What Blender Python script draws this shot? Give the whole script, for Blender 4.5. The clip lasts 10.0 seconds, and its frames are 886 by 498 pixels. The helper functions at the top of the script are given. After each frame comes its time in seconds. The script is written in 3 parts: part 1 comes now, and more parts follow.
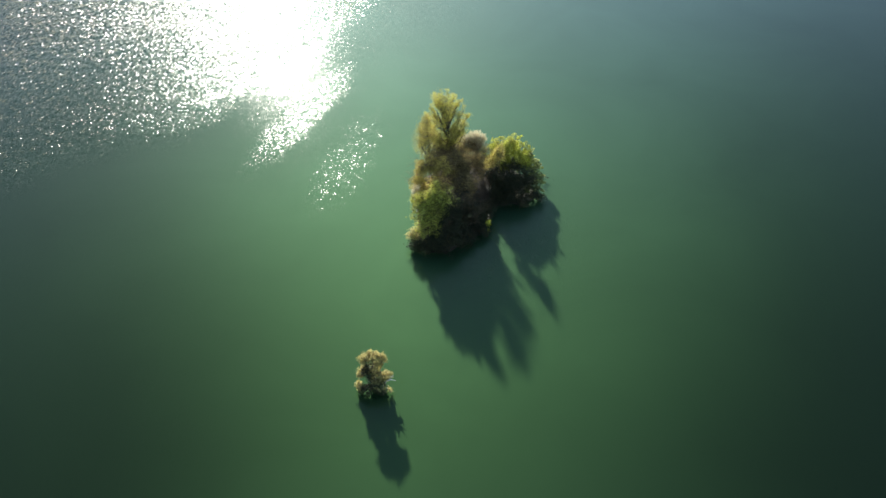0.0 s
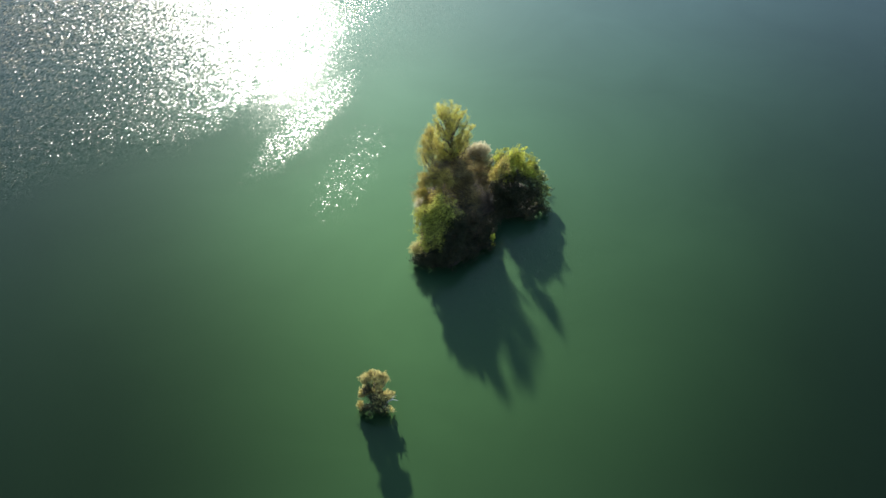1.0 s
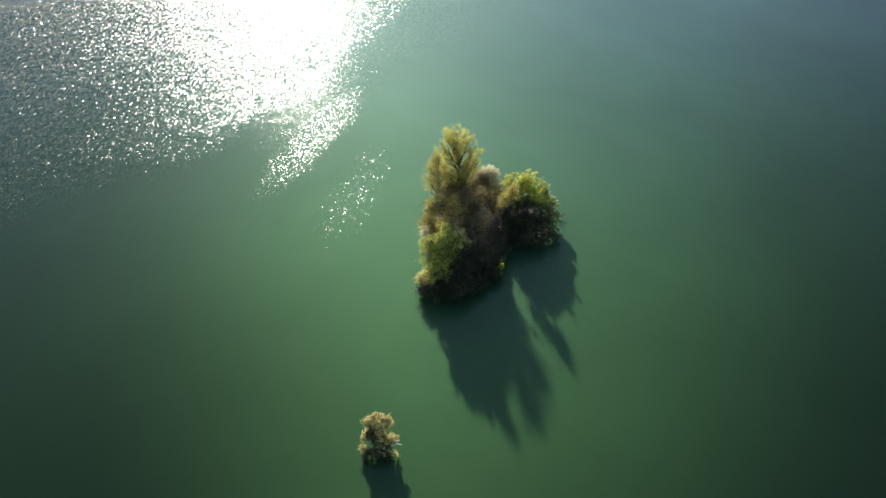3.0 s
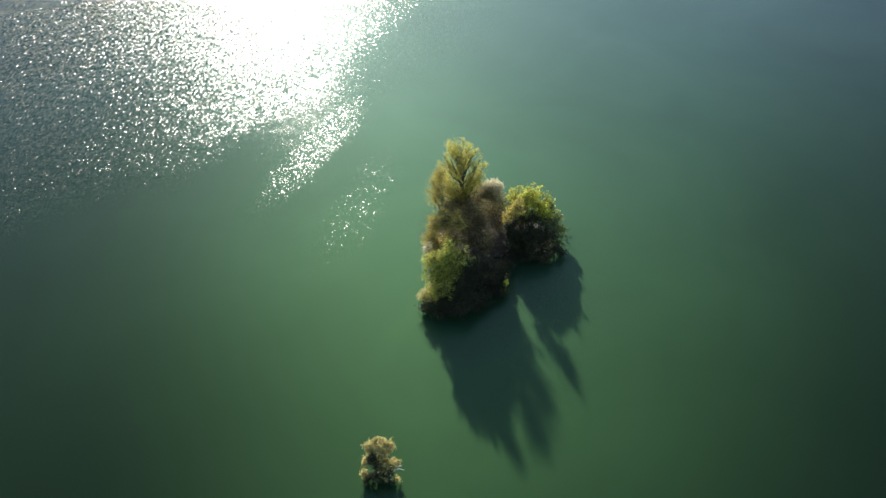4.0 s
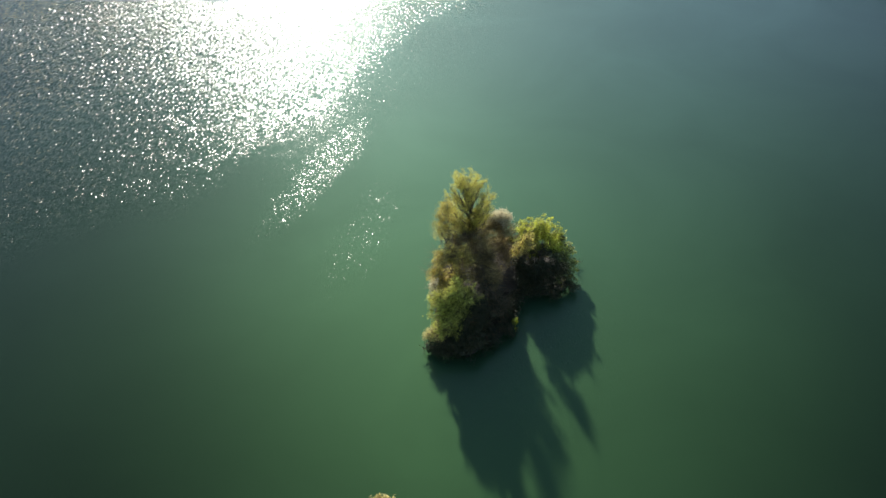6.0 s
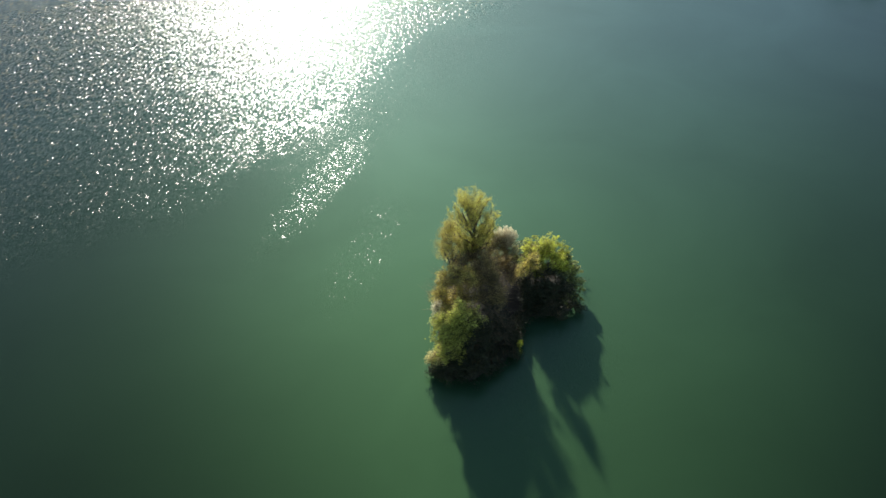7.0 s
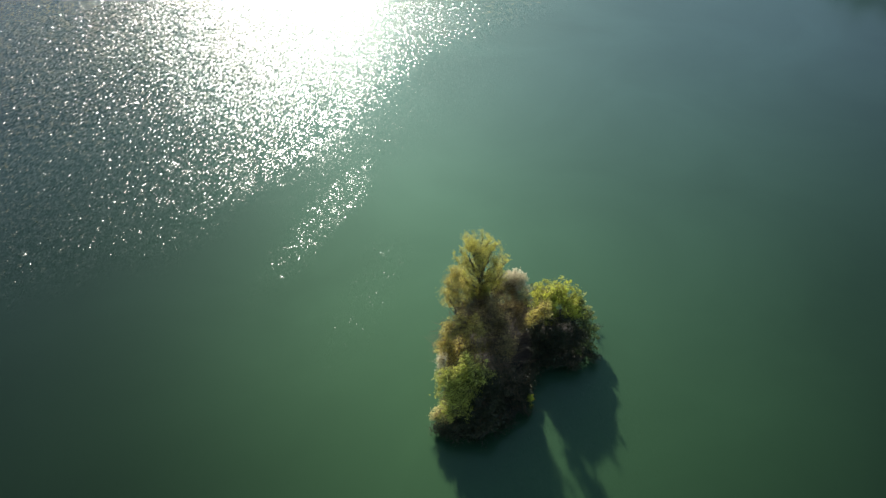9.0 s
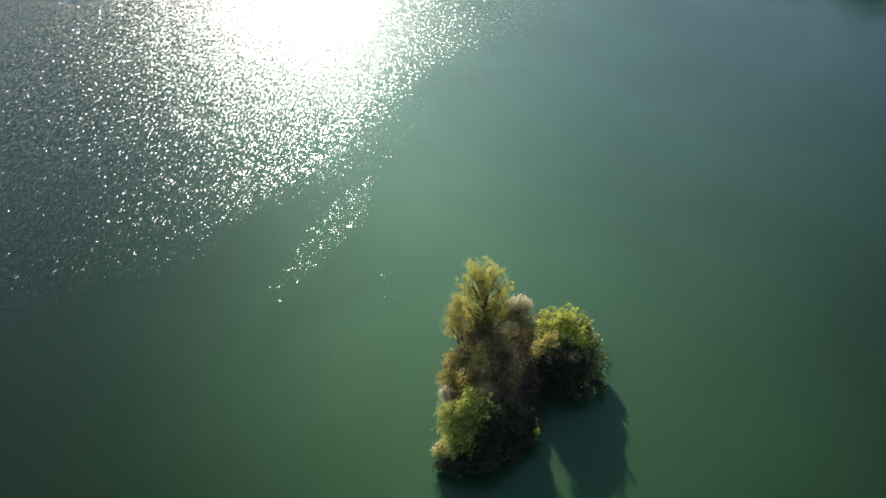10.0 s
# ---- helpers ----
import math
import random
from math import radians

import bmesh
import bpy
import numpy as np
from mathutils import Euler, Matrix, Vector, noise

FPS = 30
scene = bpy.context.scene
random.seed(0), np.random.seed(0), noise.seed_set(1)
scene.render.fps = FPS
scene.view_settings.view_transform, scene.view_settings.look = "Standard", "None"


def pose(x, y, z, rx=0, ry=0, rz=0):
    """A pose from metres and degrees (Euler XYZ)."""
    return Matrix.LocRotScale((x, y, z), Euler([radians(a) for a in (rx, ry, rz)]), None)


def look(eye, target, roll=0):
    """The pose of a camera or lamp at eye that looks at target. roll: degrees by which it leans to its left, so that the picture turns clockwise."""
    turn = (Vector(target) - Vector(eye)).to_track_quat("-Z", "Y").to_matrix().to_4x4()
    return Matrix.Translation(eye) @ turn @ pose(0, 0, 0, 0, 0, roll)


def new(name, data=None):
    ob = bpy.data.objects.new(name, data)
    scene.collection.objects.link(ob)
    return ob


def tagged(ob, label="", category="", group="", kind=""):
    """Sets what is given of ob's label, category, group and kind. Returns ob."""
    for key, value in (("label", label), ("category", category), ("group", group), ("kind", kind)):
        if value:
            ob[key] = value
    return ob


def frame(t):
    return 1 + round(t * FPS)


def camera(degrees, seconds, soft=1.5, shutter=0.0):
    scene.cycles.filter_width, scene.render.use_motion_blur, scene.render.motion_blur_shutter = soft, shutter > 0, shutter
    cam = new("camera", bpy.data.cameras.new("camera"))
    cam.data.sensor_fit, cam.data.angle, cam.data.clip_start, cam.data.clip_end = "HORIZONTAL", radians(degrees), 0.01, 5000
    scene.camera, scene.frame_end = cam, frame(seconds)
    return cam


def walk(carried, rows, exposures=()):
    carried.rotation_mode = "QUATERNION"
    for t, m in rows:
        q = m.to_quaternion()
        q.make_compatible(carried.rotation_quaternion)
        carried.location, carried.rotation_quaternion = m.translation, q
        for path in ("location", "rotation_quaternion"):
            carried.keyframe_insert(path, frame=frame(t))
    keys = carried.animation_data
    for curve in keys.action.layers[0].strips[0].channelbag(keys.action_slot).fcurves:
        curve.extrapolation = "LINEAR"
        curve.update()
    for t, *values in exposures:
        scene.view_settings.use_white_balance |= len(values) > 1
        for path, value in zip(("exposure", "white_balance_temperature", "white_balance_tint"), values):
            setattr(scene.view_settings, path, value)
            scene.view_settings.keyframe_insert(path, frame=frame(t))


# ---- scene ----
cam = camera(66, 10.0, soft=1.0)
walk(cam, [
    (0.0, look((-3.600, -63.900, 45.000), (-3.600, -17.569, 0.847), -0.080)),
    (0.5, look((-3.628, -63.065, 45.063), (-3.761, -16.708, 0.938), -0.117)),
    (1.0, look((-3.658, -62.229, 45.126), (-3.923, -15.844, 1.031), -0.159)),
    (1.5, look((-3.688, -61.388, 45.191), (-4.087, -14.974, 1.127), -0.205)),
    (2.0, look((-3.720, -60.540, 45.256), (-4.252, -14.095, 1.227), -0.256)),
    (2.5, look((-3.753, -59.682, 45.323), (-4.418, -13.204, 1.331), -0.311)),
    (3.0, look((-3.786, -58.810, 45.391), (-4.585, -12.297, 1.438), -0.372)),
    (3.5, look((-3.820, -57.922, 45.460), (-4.753, -11.371, 1.549), -0.437)),
    (4.0, look((-3.855, -57.013, 45.531), (-4.921, -10.424, 1.663), -0.506)),
    (4.5, look((-3.889, -56.081, 45.603), (-5.090, -9.452, 1.782), -0.580)),
    (5.0, look((-3.924, -55.122, 45.677), (-5.260, -8.452, 1.905), -0.659)),
    (5.5, look((-3.958, -54.135, 45.753), (-5.429, -7.420, 2.032), -0.743)),
    (6.0, look((-3.992, -53.114, 45.831), (-5.598, -6.354, 2.163), -0.831)),
    (6.5, look((-4.025, -52.057, 45.912), (-5.767, -5.250, 2.299), -0.924)),
    (7.0, look((-4.058, -50.962, 45.994), (-5.936, -4.105, 2.440), -1.021)),
    (7.5, look((-4.090, -49.824, 46.079), (-6.104, -2.917, 2.586), -1.124)),
    (8.0, look((-4.120, -48.640, 46.166), (-6.272, -1.681, 2.736), -1.231)),
    (8.5, look((-4.150, -47.409, 46.256), (-6.439, -0.395, 2.892), -1.342)),
    (9.0, look((-4.178, -46.125, 46.349), (-6.605, 0.944, 3.052), -1.458)),
    (9.5, look((-4.205, -44.786, 46.445), (-6.769, 2.340, 3.218), -1.579)),
    (10.0, look((-4.229, -43.389, 46.544), (-6.933, 3.796, 3.390), -1.705)),
], exposures=[(0.0, 0.93), (10.0, 0.64)])

# ---- world, sun ----
SUN_AZ, SUN_EL = radians(-14.6), radians(20.8)      # azimuth from +y towards +x
world = bpy.data.worlds.new("sky")
scene.world = world
world.use_nodes = True
wn = world.node_tree
sky = wn.nodes.new("ShaderNodeTexSky")
sky.sky_type, sky.sun_disc = "NISHITA", False
sky.sun_elevation, sky.sun_rotation = SUN_EL, SUN_AZ
sky.altitude, sky.air_density, sky.dust_density, sky.ozone_density = 100, 1.0, 0.6, 1.5
wn.links.new(sky.outputs[0], wn.nodes["Background"].inputs[0])
wn.nodes["Background"].inputs[1].default_value = 0.13

sun_data = bpy.data.lights.new("sun", "SUN")
sun_data.energy, sun_data.angle, sun_data.color = 4.8, radians(1.5), (1.0, 0.92, 0.81)
sun = new("sun", sun_data)
sun_way = Vector((math.sin(SUN_AZ) * math.cos(SUN_EL), math.cos(SUN_AZ) * math.cos(SUN_EL), math.sin(SUN_EL)))
sun.matrix_world = look(sun_way * 300, (0, 0, 0))

# ---- materials ----
def material(name):
    m = bpy.data.materials.new(name)
    m.use_nodes = True
    nt = m.node_tree
    return m, nt, nt.nodes["Principled BSDF"], nt.nodes["Material Output"]


def node(nt, kind, links=(), **values):
    """A node with its settings, its input values and its links."""
    n = nt.nodes.new(kind)
    for key, value in values.items():
        if key.startswith("in_"):
            n.inputs[int(key[3:])].default_value = value
        elif key == "op":
            n.operation = value
    for socket, source in links:
        nt.links.new(source, n.inputs[socket])
    return n


def maths(nt, op, a, b=None, clamp=False):
    n = nt.nodes.new("ShaderNodeMath")
    n.operation, n.use_clamp = op, clamp
    for i, v in enumerate((a, b)):
        if v is None:
            continue
        if isinstance(v, (int, float)):
            n.inputs[i].default_value = v
        else:
            nt.links.new(v, n.inputs[i])
    return n.outputs[0]


def ramp(nt, fac, stops):
    n = nt.nodes.new("ShaderNodeValToRGB")
    e = n.color_ramp.elements
    while len(e) < len(stops):
        e.new(0.5)
    for item, (pos, col) in zip(e, stops):
        item.position = pos
        item.color = (*col, 1) if len(col) == 3 else col
    nt.links.new(fac, n.inputs[0])
    return n.outputs[0]


def smooth(nt, value, a, b):
    """0 at a, 1 at b, smooth between."""
    n = nt.nodes.new("ShaderNodeMapRange")
    n.interpolation_type = "SMOOTHSTEP"
    nt.links.new(value, n.inputs[0])
    n.inputs[1].default_value, n.inputs[2].default_value = a, b
    return n.outputs[0]


WAVELET, SWELL = 1.35, 0.35        # slope of the wind's wavelets and of the swell
VIGNETTE = 1.65                      # stops by which the painted vignette darkens the water's sides
SILT, SILT_ROUGH = 4.8, 0.60     # the share of light that the silt throws onwards


def water_material():
    m, nt, bsdf, out = material("lake_water")
    place = node(nt, "ShaderNodeNewGeometry").outputs["Position"]
    sep = node(nt, "ShaderNodeSeparateXYZ", [(0, place)])
    x, y = sep.outputs[0], sep.outputs[1]

    def noise_at(scale, detail, rough=0.5, stretch=None, turn=0.0, warp=0.0):
        src = place
        if stretch:
            mp = node(nt, "ShaderNodeMapping", [(0, place)])
            mp.inputs["Scale"].default_value = stretch
            mp.inputs["Rotation"].default_value = (0, 0, radians(turn))
            src = mp.outputs[0]
        n = node(nt, "ShaderNodeTexNoise", [(0, src)])
        n.inputs["Scale"].default_value = scale
        n.inputs["Detail"].default_value = detail
        n.inputs["Roughness"].default_value = rough
        n.inputs["Distortion"].default_value = warp
        return n.outputs[0]

    # where the breeze ruffles the surface: a broad field, its thinning margin and streaks in the island's lee
    wob = maths(nt, "MULTIPLY", maths(nt, "SUBTRACT", noise_at(0.07, 4, 0.62), 0.5), 18.0)
    edge = maths(nt, "SUBTRACT", y, maths(nt, "MULTIPLY", x, 0.80))          # grows towards the open lake
    lee = maths(nt, "MULTIPLY", smooth(nt, x, -34.0, -6.0), 20.0)            # the island's wind shadow
    field = maths(nt, "SUBTRACT", maths(nt, "ADD", edge, wob), lee)
    open_lake = maths(nt, "MULTIPLY", smooth(nt, field, 26.0, 42.0), smooth(nt, x, -125.0, -55.0))
    open_lake = maths(nt, "MULTIPLY", open_lake, smooth(nt, maths(nt, "ADD", x, maths(nt, "MULTIPLY", wob, 0.5)), 26.0, -14.0))
    margin = maths(nt, "MULTIPLY", smooth(nt, maths(nt, "ADD", edge, wob), 14.0, 40.0), smooth(nt, x, 14.0, -8.0))
    margin = maths(nt, "MULTIPLY", margin, maths(nt, "MULTIPLY", smooth(nt, x, -34.0, -22.0), 0.23))

    def streak(cx, cy, way, half_length, half_width, strength):
        c, s = math.cos(radians(way)), math.sin(radians(way))
        dx, dy = maths(nt, "SUBTRACT", x, cx), maths(nt, "SUBTRACT", y, cy)
        wob2 = maths(nt, "MULTIPLY", maths(nt, "SUBTRACT", noise_at(0.16, 4, 0.62), 0.5), 5.0)
        u = maths(nt, "ADD", maths(nt, "MULTIPLY", dx, c / half_length), maths(nt, "MULTIPLY", dy, s / half_length))
        v = maths(nt, "ADD", maths(nt, "MULTIPLY", dx, -s), maths(nt, "MULTIPLY", dy, c))
        v = maths(nt, "DIVIDE", maths(nt, "ADD", v, wob2), half_width)
        r = maths(nt, "SQRT", maths(nt, "ADD", maths(nt, "MULTIPLY", u, u), maths(nt, "MULTIPLY", v, v)))
        return maths(nt, "MULTIPLY", smooth(nt, r, 1.0, 0.25), strength)

    ruffle = maths(nt, "MAXIMUM", open_lake, margin)
    ruffle = maths(nt, "MAXIMUM", ruffle, streak(-19.8, 8.6, 69.0, 20.0, 3.8, 0.48))
    ruffle = maths(nt, "MAXIMUM", ruffle, streak(-13.6, -2.0, 76.0, 16.0, 4.8, 0.31))
    ruffle = maths(nt, "MAXIMUM", maths(nt, "MAXIMUM", ruffle, streak(3.0, -15.0, 90.0, 17.0, 13.0, 0.28)), 0.05)

    # wavelets: the slope of the surface, in small facets with some longer swell under them
    def slopes(scale, detail, rough, stretch, turn, weight):
        mp = node(nt, "ShaderNodeMapping", [(0, place)])
        mp.inputs["Scale"].default_value = stretch
        mp.inputs["Rotation"].default_value = (0, 0, radians(turn))
        n = node(nt, "ShaderNodeTexNoise", [(0, mp.outputs[0])])
        n.inputs["Scale"].default_value = scale
        n.inputs["Detail"].default_value = detail
        n.inputs["Roughness"].default_value = rough
        off = node(nt, "ShaderNodeVectorMath", [(0, n.outputs["Color"])], op="SUBTRACT")
        off.inputs[1].default_value = (0.5, 0.5, 0.5)
        return node(nt, "ShaderNodeVectorMath", [(0, off.outputs[0])], op="MULTIPLY", in_1=(weight, weight, 0)).outputs[0]

    reach = smooth(nt, maths(nt, "SUBTRACT", y, maths(nt, "MULTIPLY", x, 0.35)), 0.0, 60.0)      # longer waves out on the open lake
    near_wave = node(nt, "ShaderNodeVectorMath", [(0, slopes(8.6, 0.5, 0.5, (1, 0.55, 1), 8, WAVELET)), ("Scale", maths(nt, "SUBTRACT", 1.0, reach))], op="SCALE")
    far_wave = node(nt, "ShaderNodeVectorMath", [(0, slopes(4.6, 0.5, 0.5, (1, 0.45, 1), 8, WAVELET)), ("Scale", reach)], op="SCALE")
    both = node(nt, "ShaderNodeVectorMath", [(0, near_wave.outputs[0]), (1, far_wave.outputs[0])], op="ADD")
    tilt = node(nt, "ShaderNodeVectorMath", [(0, both.outputs[0]), (1, slopes(1.3, 1, 0.5, (1, 0.7, 1), -20, SWELL))], op="ADD")
    gust = smooth(nt, noise_at(1.7, 1, 0.5, stretch=(1, 0.6, 1), turn=35), 0.40, 0.80)      # steeper wavelets here and there
    steep = maths(nt, "MULTIPLY", ruffle, maths(nt, "ADD", maths(nt, "MULTIPLY", gust, 1.3), 0.72))
    tilt = node(nt, "ShaderNodeVectorMath", [(0, tilt.outputs[0]), ("Scale", steep)], op="SCALE")
    up = node(nt, "ShaderNodeVectorMath", [(0, tilt.outputs[0])], op="ADD", in_1=(0, 0, 1))
    wave = node(nt, "ShaderNodeVectorMath", [(0, up.outputs[0])], op="NORMALIZE").outputs[0]

    # turbid green water, a lens vignette painted into its colour: darker towards both sides
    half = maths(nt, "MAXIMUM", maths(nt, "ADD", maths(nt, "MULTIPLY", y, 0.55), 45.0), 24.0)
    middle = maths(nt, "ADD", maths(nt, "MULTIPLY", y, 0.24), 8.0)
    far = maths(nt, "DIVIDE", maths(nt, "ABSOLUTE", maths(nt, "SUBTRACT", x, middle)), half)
    side_vignette = maths(nt, "MULTIPLY", smooth(nt, far, 0.15, 1.2), VIGNETTE)
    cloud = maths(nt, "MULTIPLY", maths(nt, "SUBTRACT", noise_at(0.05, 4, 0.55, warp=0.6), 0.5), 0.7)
    near_vignette = maths(nt, "MULTIPLY", smooth(nt, y, -8.0, -46.0), 0.55)          # the vignette's lower part, painted darker in front of the island
    vignette_tone = maths(nt, "POWER", 0.5, maths(nt, "ADD", maths(nt, "ADD", side_vignette, near_vignette), cloud))
    lakeward = maths(nt, "SUBTRACT", y, maths(nt, "MULTIPLY", x, 0.25))      # sky's reflection painted in: bluer out towards the open lake
    hue = ramp(nt, smooth(nt, lakeward, -40.0, 45.0), [(0.0, (0.0058, 0.0142, 0.0050)), (1.0, (0.0077, 0.0142, 0.0117))])
    colour = node(nt, "ShaderNodeVectorMath", [(0, hue), ("Scale", vignette_tone)], op="SCALE").outputs[0]
    paler = maths(nt, "ADD", maths(nt, "MULTIPLY", smooth(nt, lakeward, -25.0, 65.0), 2.4), 1.3)      # far water painted brighter, where the scattered sunlight falls short
    lifted = node(nt, "ShaderNodeVectorMath", [(0, colour), ("Scale", paler)], op="SCALE")
    lifted = node(nt, "ShaderNodeVectorMath", [(0, lifted.outputs[0])], op="MULTIPLY", in_1=(0.97, 1.0, 1.12))
    nt.links.new(lifted.outputs[0], bsdf.inputs["Base Color"])
    bsdf.inputs["Roughness"].default_value = 1.0
    bsdf.inputs["Specular IOR Level"].default_value = 0.0
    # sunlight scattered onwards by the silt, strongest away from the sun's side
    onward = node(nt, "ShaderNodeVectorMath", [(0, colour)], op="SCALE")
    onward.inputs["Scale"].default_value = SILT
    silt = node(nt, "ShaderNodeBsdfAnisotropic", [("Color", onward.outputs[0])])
    silt.distribution = "GGX"
    silt.inputs["Roughness"].default_value = SILT_ROUGH
    body = node(nt, "ShaderNodeAddShader", [(0, bsdf.outputs[0]), (1, silt.outputs[0])])
    # the skin of the water: clear wavelets, and the finest ripples that spread the light
    sheen = []
    for rough, share in ((0.125, 0.22), (0.22, 0.40)):
        gloss = node(nt, "ShaderNodeBsdfAnisotropic", [("Normal", wave)])
        gloss.distribution = "BECKMANN"
        gloss.inputs["Color"].default_value = (share, share * 1.01, share * 1.03, 1)
        gloss.inputs["Roughness"].default_value = rough
        sheen.append(gloss.outputs[0])
    skin = node(nt, "ShaderNodeAddShader", [(0, sheen[0]), (1, sheen[1])])
    fresnel = node(nt, "ShaderNodeFresnel")
    fresnel.inputs["IOR"].default_value = 1.333
    mixer = node(nt, "ShaderNodeMixShader", [(0, fresnel.outputs[0]), (1, body.outputs[0]), (2, skin.outputs[0])])
    nt.links.new(mixer.outputs[0], out.inputs[0])
    return m


def leaf_material(name, dark, light, glow=0.4, rough=0.55):
    """Leaves: two tones mixed leaf by leaf and clump by clump, light passing through."""
    m, nt, bsdf, out = material(name)
    geo = node(nt, "ShaderNodeNewGeometry")
    parts_of_mix = [maths(nt, "MULTIPLY", geo.outputs["Random Per Island"], 0.34)]
    for scale, detail, share in ((0.8, 2, 0.55), (4.2, 2, 0.95)):      # older and younger boughs, single tufts
        n = node(nt, "ShaderNodeTexNoise", [(0, geo.outputs["Position"])])
        n.inputs["Scale"].default_value, n.inputs["Detail"].default_value = scale, detail
        parts_of_mix.append(maths(nt, "MULTIPLY", maths(nt, "SUBTRACT", n.outputs[0], 0.5), share * 1.6))
    mix = maths(nt, "ADD", maths(nt, "ADD", parts_of_mix[0], parts_of_mix[1]), maths(nt, "ADD", parts_of_mix[2], 0.30))
    colour = ramp(nt, mix, [(0.08, dark), (0.92, light)])
    nt.links.new(colour, bsdf.inputs["Base Color"])
    bsdf.inputs["Roughness"].default_value = rough
    bsdf.inputs["Specular IOR Level"].default_value = 0.35
    trans = node(nt, "ShaderNodeBsdfTranslucent", [(0, colour)])
    mixer = node(nt, "ShaderNodeMixShader", [(1, bsdf.outputs[0]), (2, trans.outputs[0])], in_0=glow)
    nt.links.new(mixer.outputs[0], out.inputs[0])
    return m


def bark_material(name, dark, light, scale=9.0):
    m, nt, bsdf, out = material(name)
    tc = node(nt, "ShaderNodeTexCoord")
    n1 = node(nt, "ShaderNodeTexNoise", [(0, tc.outputs["Object"])])
    n1.inputs["Scale"].default_value, n1.inputs["Detail"].default_value = scale, 5
    n2 = node(nt, "ShaderNodeTexNoise", [(0, tc.outputs["Object"])])
    n2.inputs["Scale"].default_value = 0.8
    both = maths(nt, "ADD", maths(nt, "MULTIPLY", n1.outputs[0], 0.65), maths(nt, "MULTIPLY", n2.outputs[0], 0.35))
    nt.links.new(ramp(nt, both, [(0.3, dark), (0.7, light)]), bsdf.inputs["Base Color"])
    bsdf.inputs["Roughness"].default_value = 0.9
    bump = node(nt, "ShaderNodeBump", [("Height", n1.outputs[0])])
    bump.inputs["Distance"].default_value = 0.02
    nt.links.new(bump.outputs[0], bsdf.inputs["Normal"])
    return m


def soil_material(name="island_soil", dark=(0.010, 0.008, 0.006), light=(0.038, 0.031, 0.020)):
    m, nt, bsdf, out = material(name)
    place = node(nt, "ShaderNodeNewGeometry").outputs["Position"]
    n1 = node(nt, "ShaderNodeTexNoise", [(0, place)])
    n1.inputs["Scale"].default_value, n1.inputs["Detail"].default_value = 2.2, 6
    nt.links.new(ramp(nt, n1.outputs[0], [(0.3, dark), (0.72, light)]), bsdf.inputs["Base Color"])
    n2 = node(nt, "ShaderNodeTexNoise", [(0, place)])
    n2.inputs["Scale"].default_value, n2.inputs["Detail"].default_value = 12, 4
    bump = node(nt, "ShaderNodeBump", [("Height", n2.outputs[0])])
    bump.inputs["Distance"].default_value = 0.06
    nt.links.new(bump.outputs[0], bsdf.inputs["Normal"])
    bsdf.inputs["Roughness"].default_value = 0.95
    return m


WATER = water_material()
SOIL = soil_material()
BARK = bark_material("grey_bark", (0.035, 0.028, 0.020), (0.11, 0.09, 0.065))
TWIG = bark_material("brown_twig", (0.065, 0.047, 0.024), (0.19, 0.14, 0.078))
PALE_WOOD = bark_material("bleached_wood", (0.45, 0.43, 0.38), (0.72, 0.70, 0.64))
LEAF_YELLOW = leaf_material("yellow_green_leaves", (0.18, 0.16, 0.03), (0.86, 0.82, 0.18), 0.48)
LEAF_OCHRE = leaf_material("ochre_buds", (0.20, 0.16, 0.035), (0.84, 0.74, 0.20), 0.45)
LEAF_GREEN = leaf_material("fresh_green_leaves", (0.05, 0.066, 0.014), (0.86, 0.88, 0.20), 0.45)
LEAF_LIME = leaf_material("lime_leaves", (0.09, 0.105, 0.015), (0.82, 0.86, 0.13), 0.45)
LEAF_IVY = leaf_material("ivy_leaves", (0.012, 0.02, 0.007), (0.36, 0.42, 0.12), 0.3, 0.4)
LEAF_SPRAY = leaf_material("spray_leaves", (0.10, 0.12, 0.03), (0.80, 0.84, 0.30), 0.45, 0.45)
# bramble leaves, also painted shade for the lower bushes and the willow
LEAF_DARK = leaf_material("bramble_and_shade_leaves", (0.007, 0.010, 0.005), (0.065, 0.075, 0.03), 0.15)
LEAF_BROWN = leaf_material("brown_buds", (0.12, 0.09, 0.036), (0.70, 0.57, 0.22), 0.45)
BLOSSOM = leaf_material("white_blossom", (0.46, 0.41, 0.25), (0.90, 0.84, 0.60), 0.5)
CATKIN = leaf_material("cream_catkins", (0.22, 0.19, 0.05), (0.92, 0.83, 0.38), 0.46)
FAR_LEAF = leaf_material("dark_far_leaves", (0.010, 0.014, 0.007), (0.03, 0.036, 0.014), 0.08)


# ---- mesh helpers ----
def mesh_of(name, verts, faces, mat):
    me = bpy.data.meshes.new(name)
    me.from_pydata([tuple(v) for v in verts], [], faces)
    me.materials.append(mat)
    return me


def quads_mesh(name, verts, mat, rim=4):
    """A mesh of loose faces of rim corners each, from an array of their corners."""
    me = bpy.data.meshes.new(name)
    n = len(verts) // rim
    me.vertices.add(len(verts))
    me.vertices.foreach_set("co", np.asarray(verts, np.float32).ravel())
    me.loops.add(len(verts))
    me.loops.foreach_set("vertex_index", np.arange(len(verts), dtype=np.int32))
    me.polygons.add(n)
    me.polygons.foreach_set("loop_start", np.arange(0, len(verts), rim, dtype=np.int32))
    me.update(calc_edges=True)
    me.materials.append(mat)
    return me


def child(name, me, parent, label="", kind=""):
    ob = new(name, me)
    ob.parent = parent
    return tagged(ob, label=label, kind=kind)


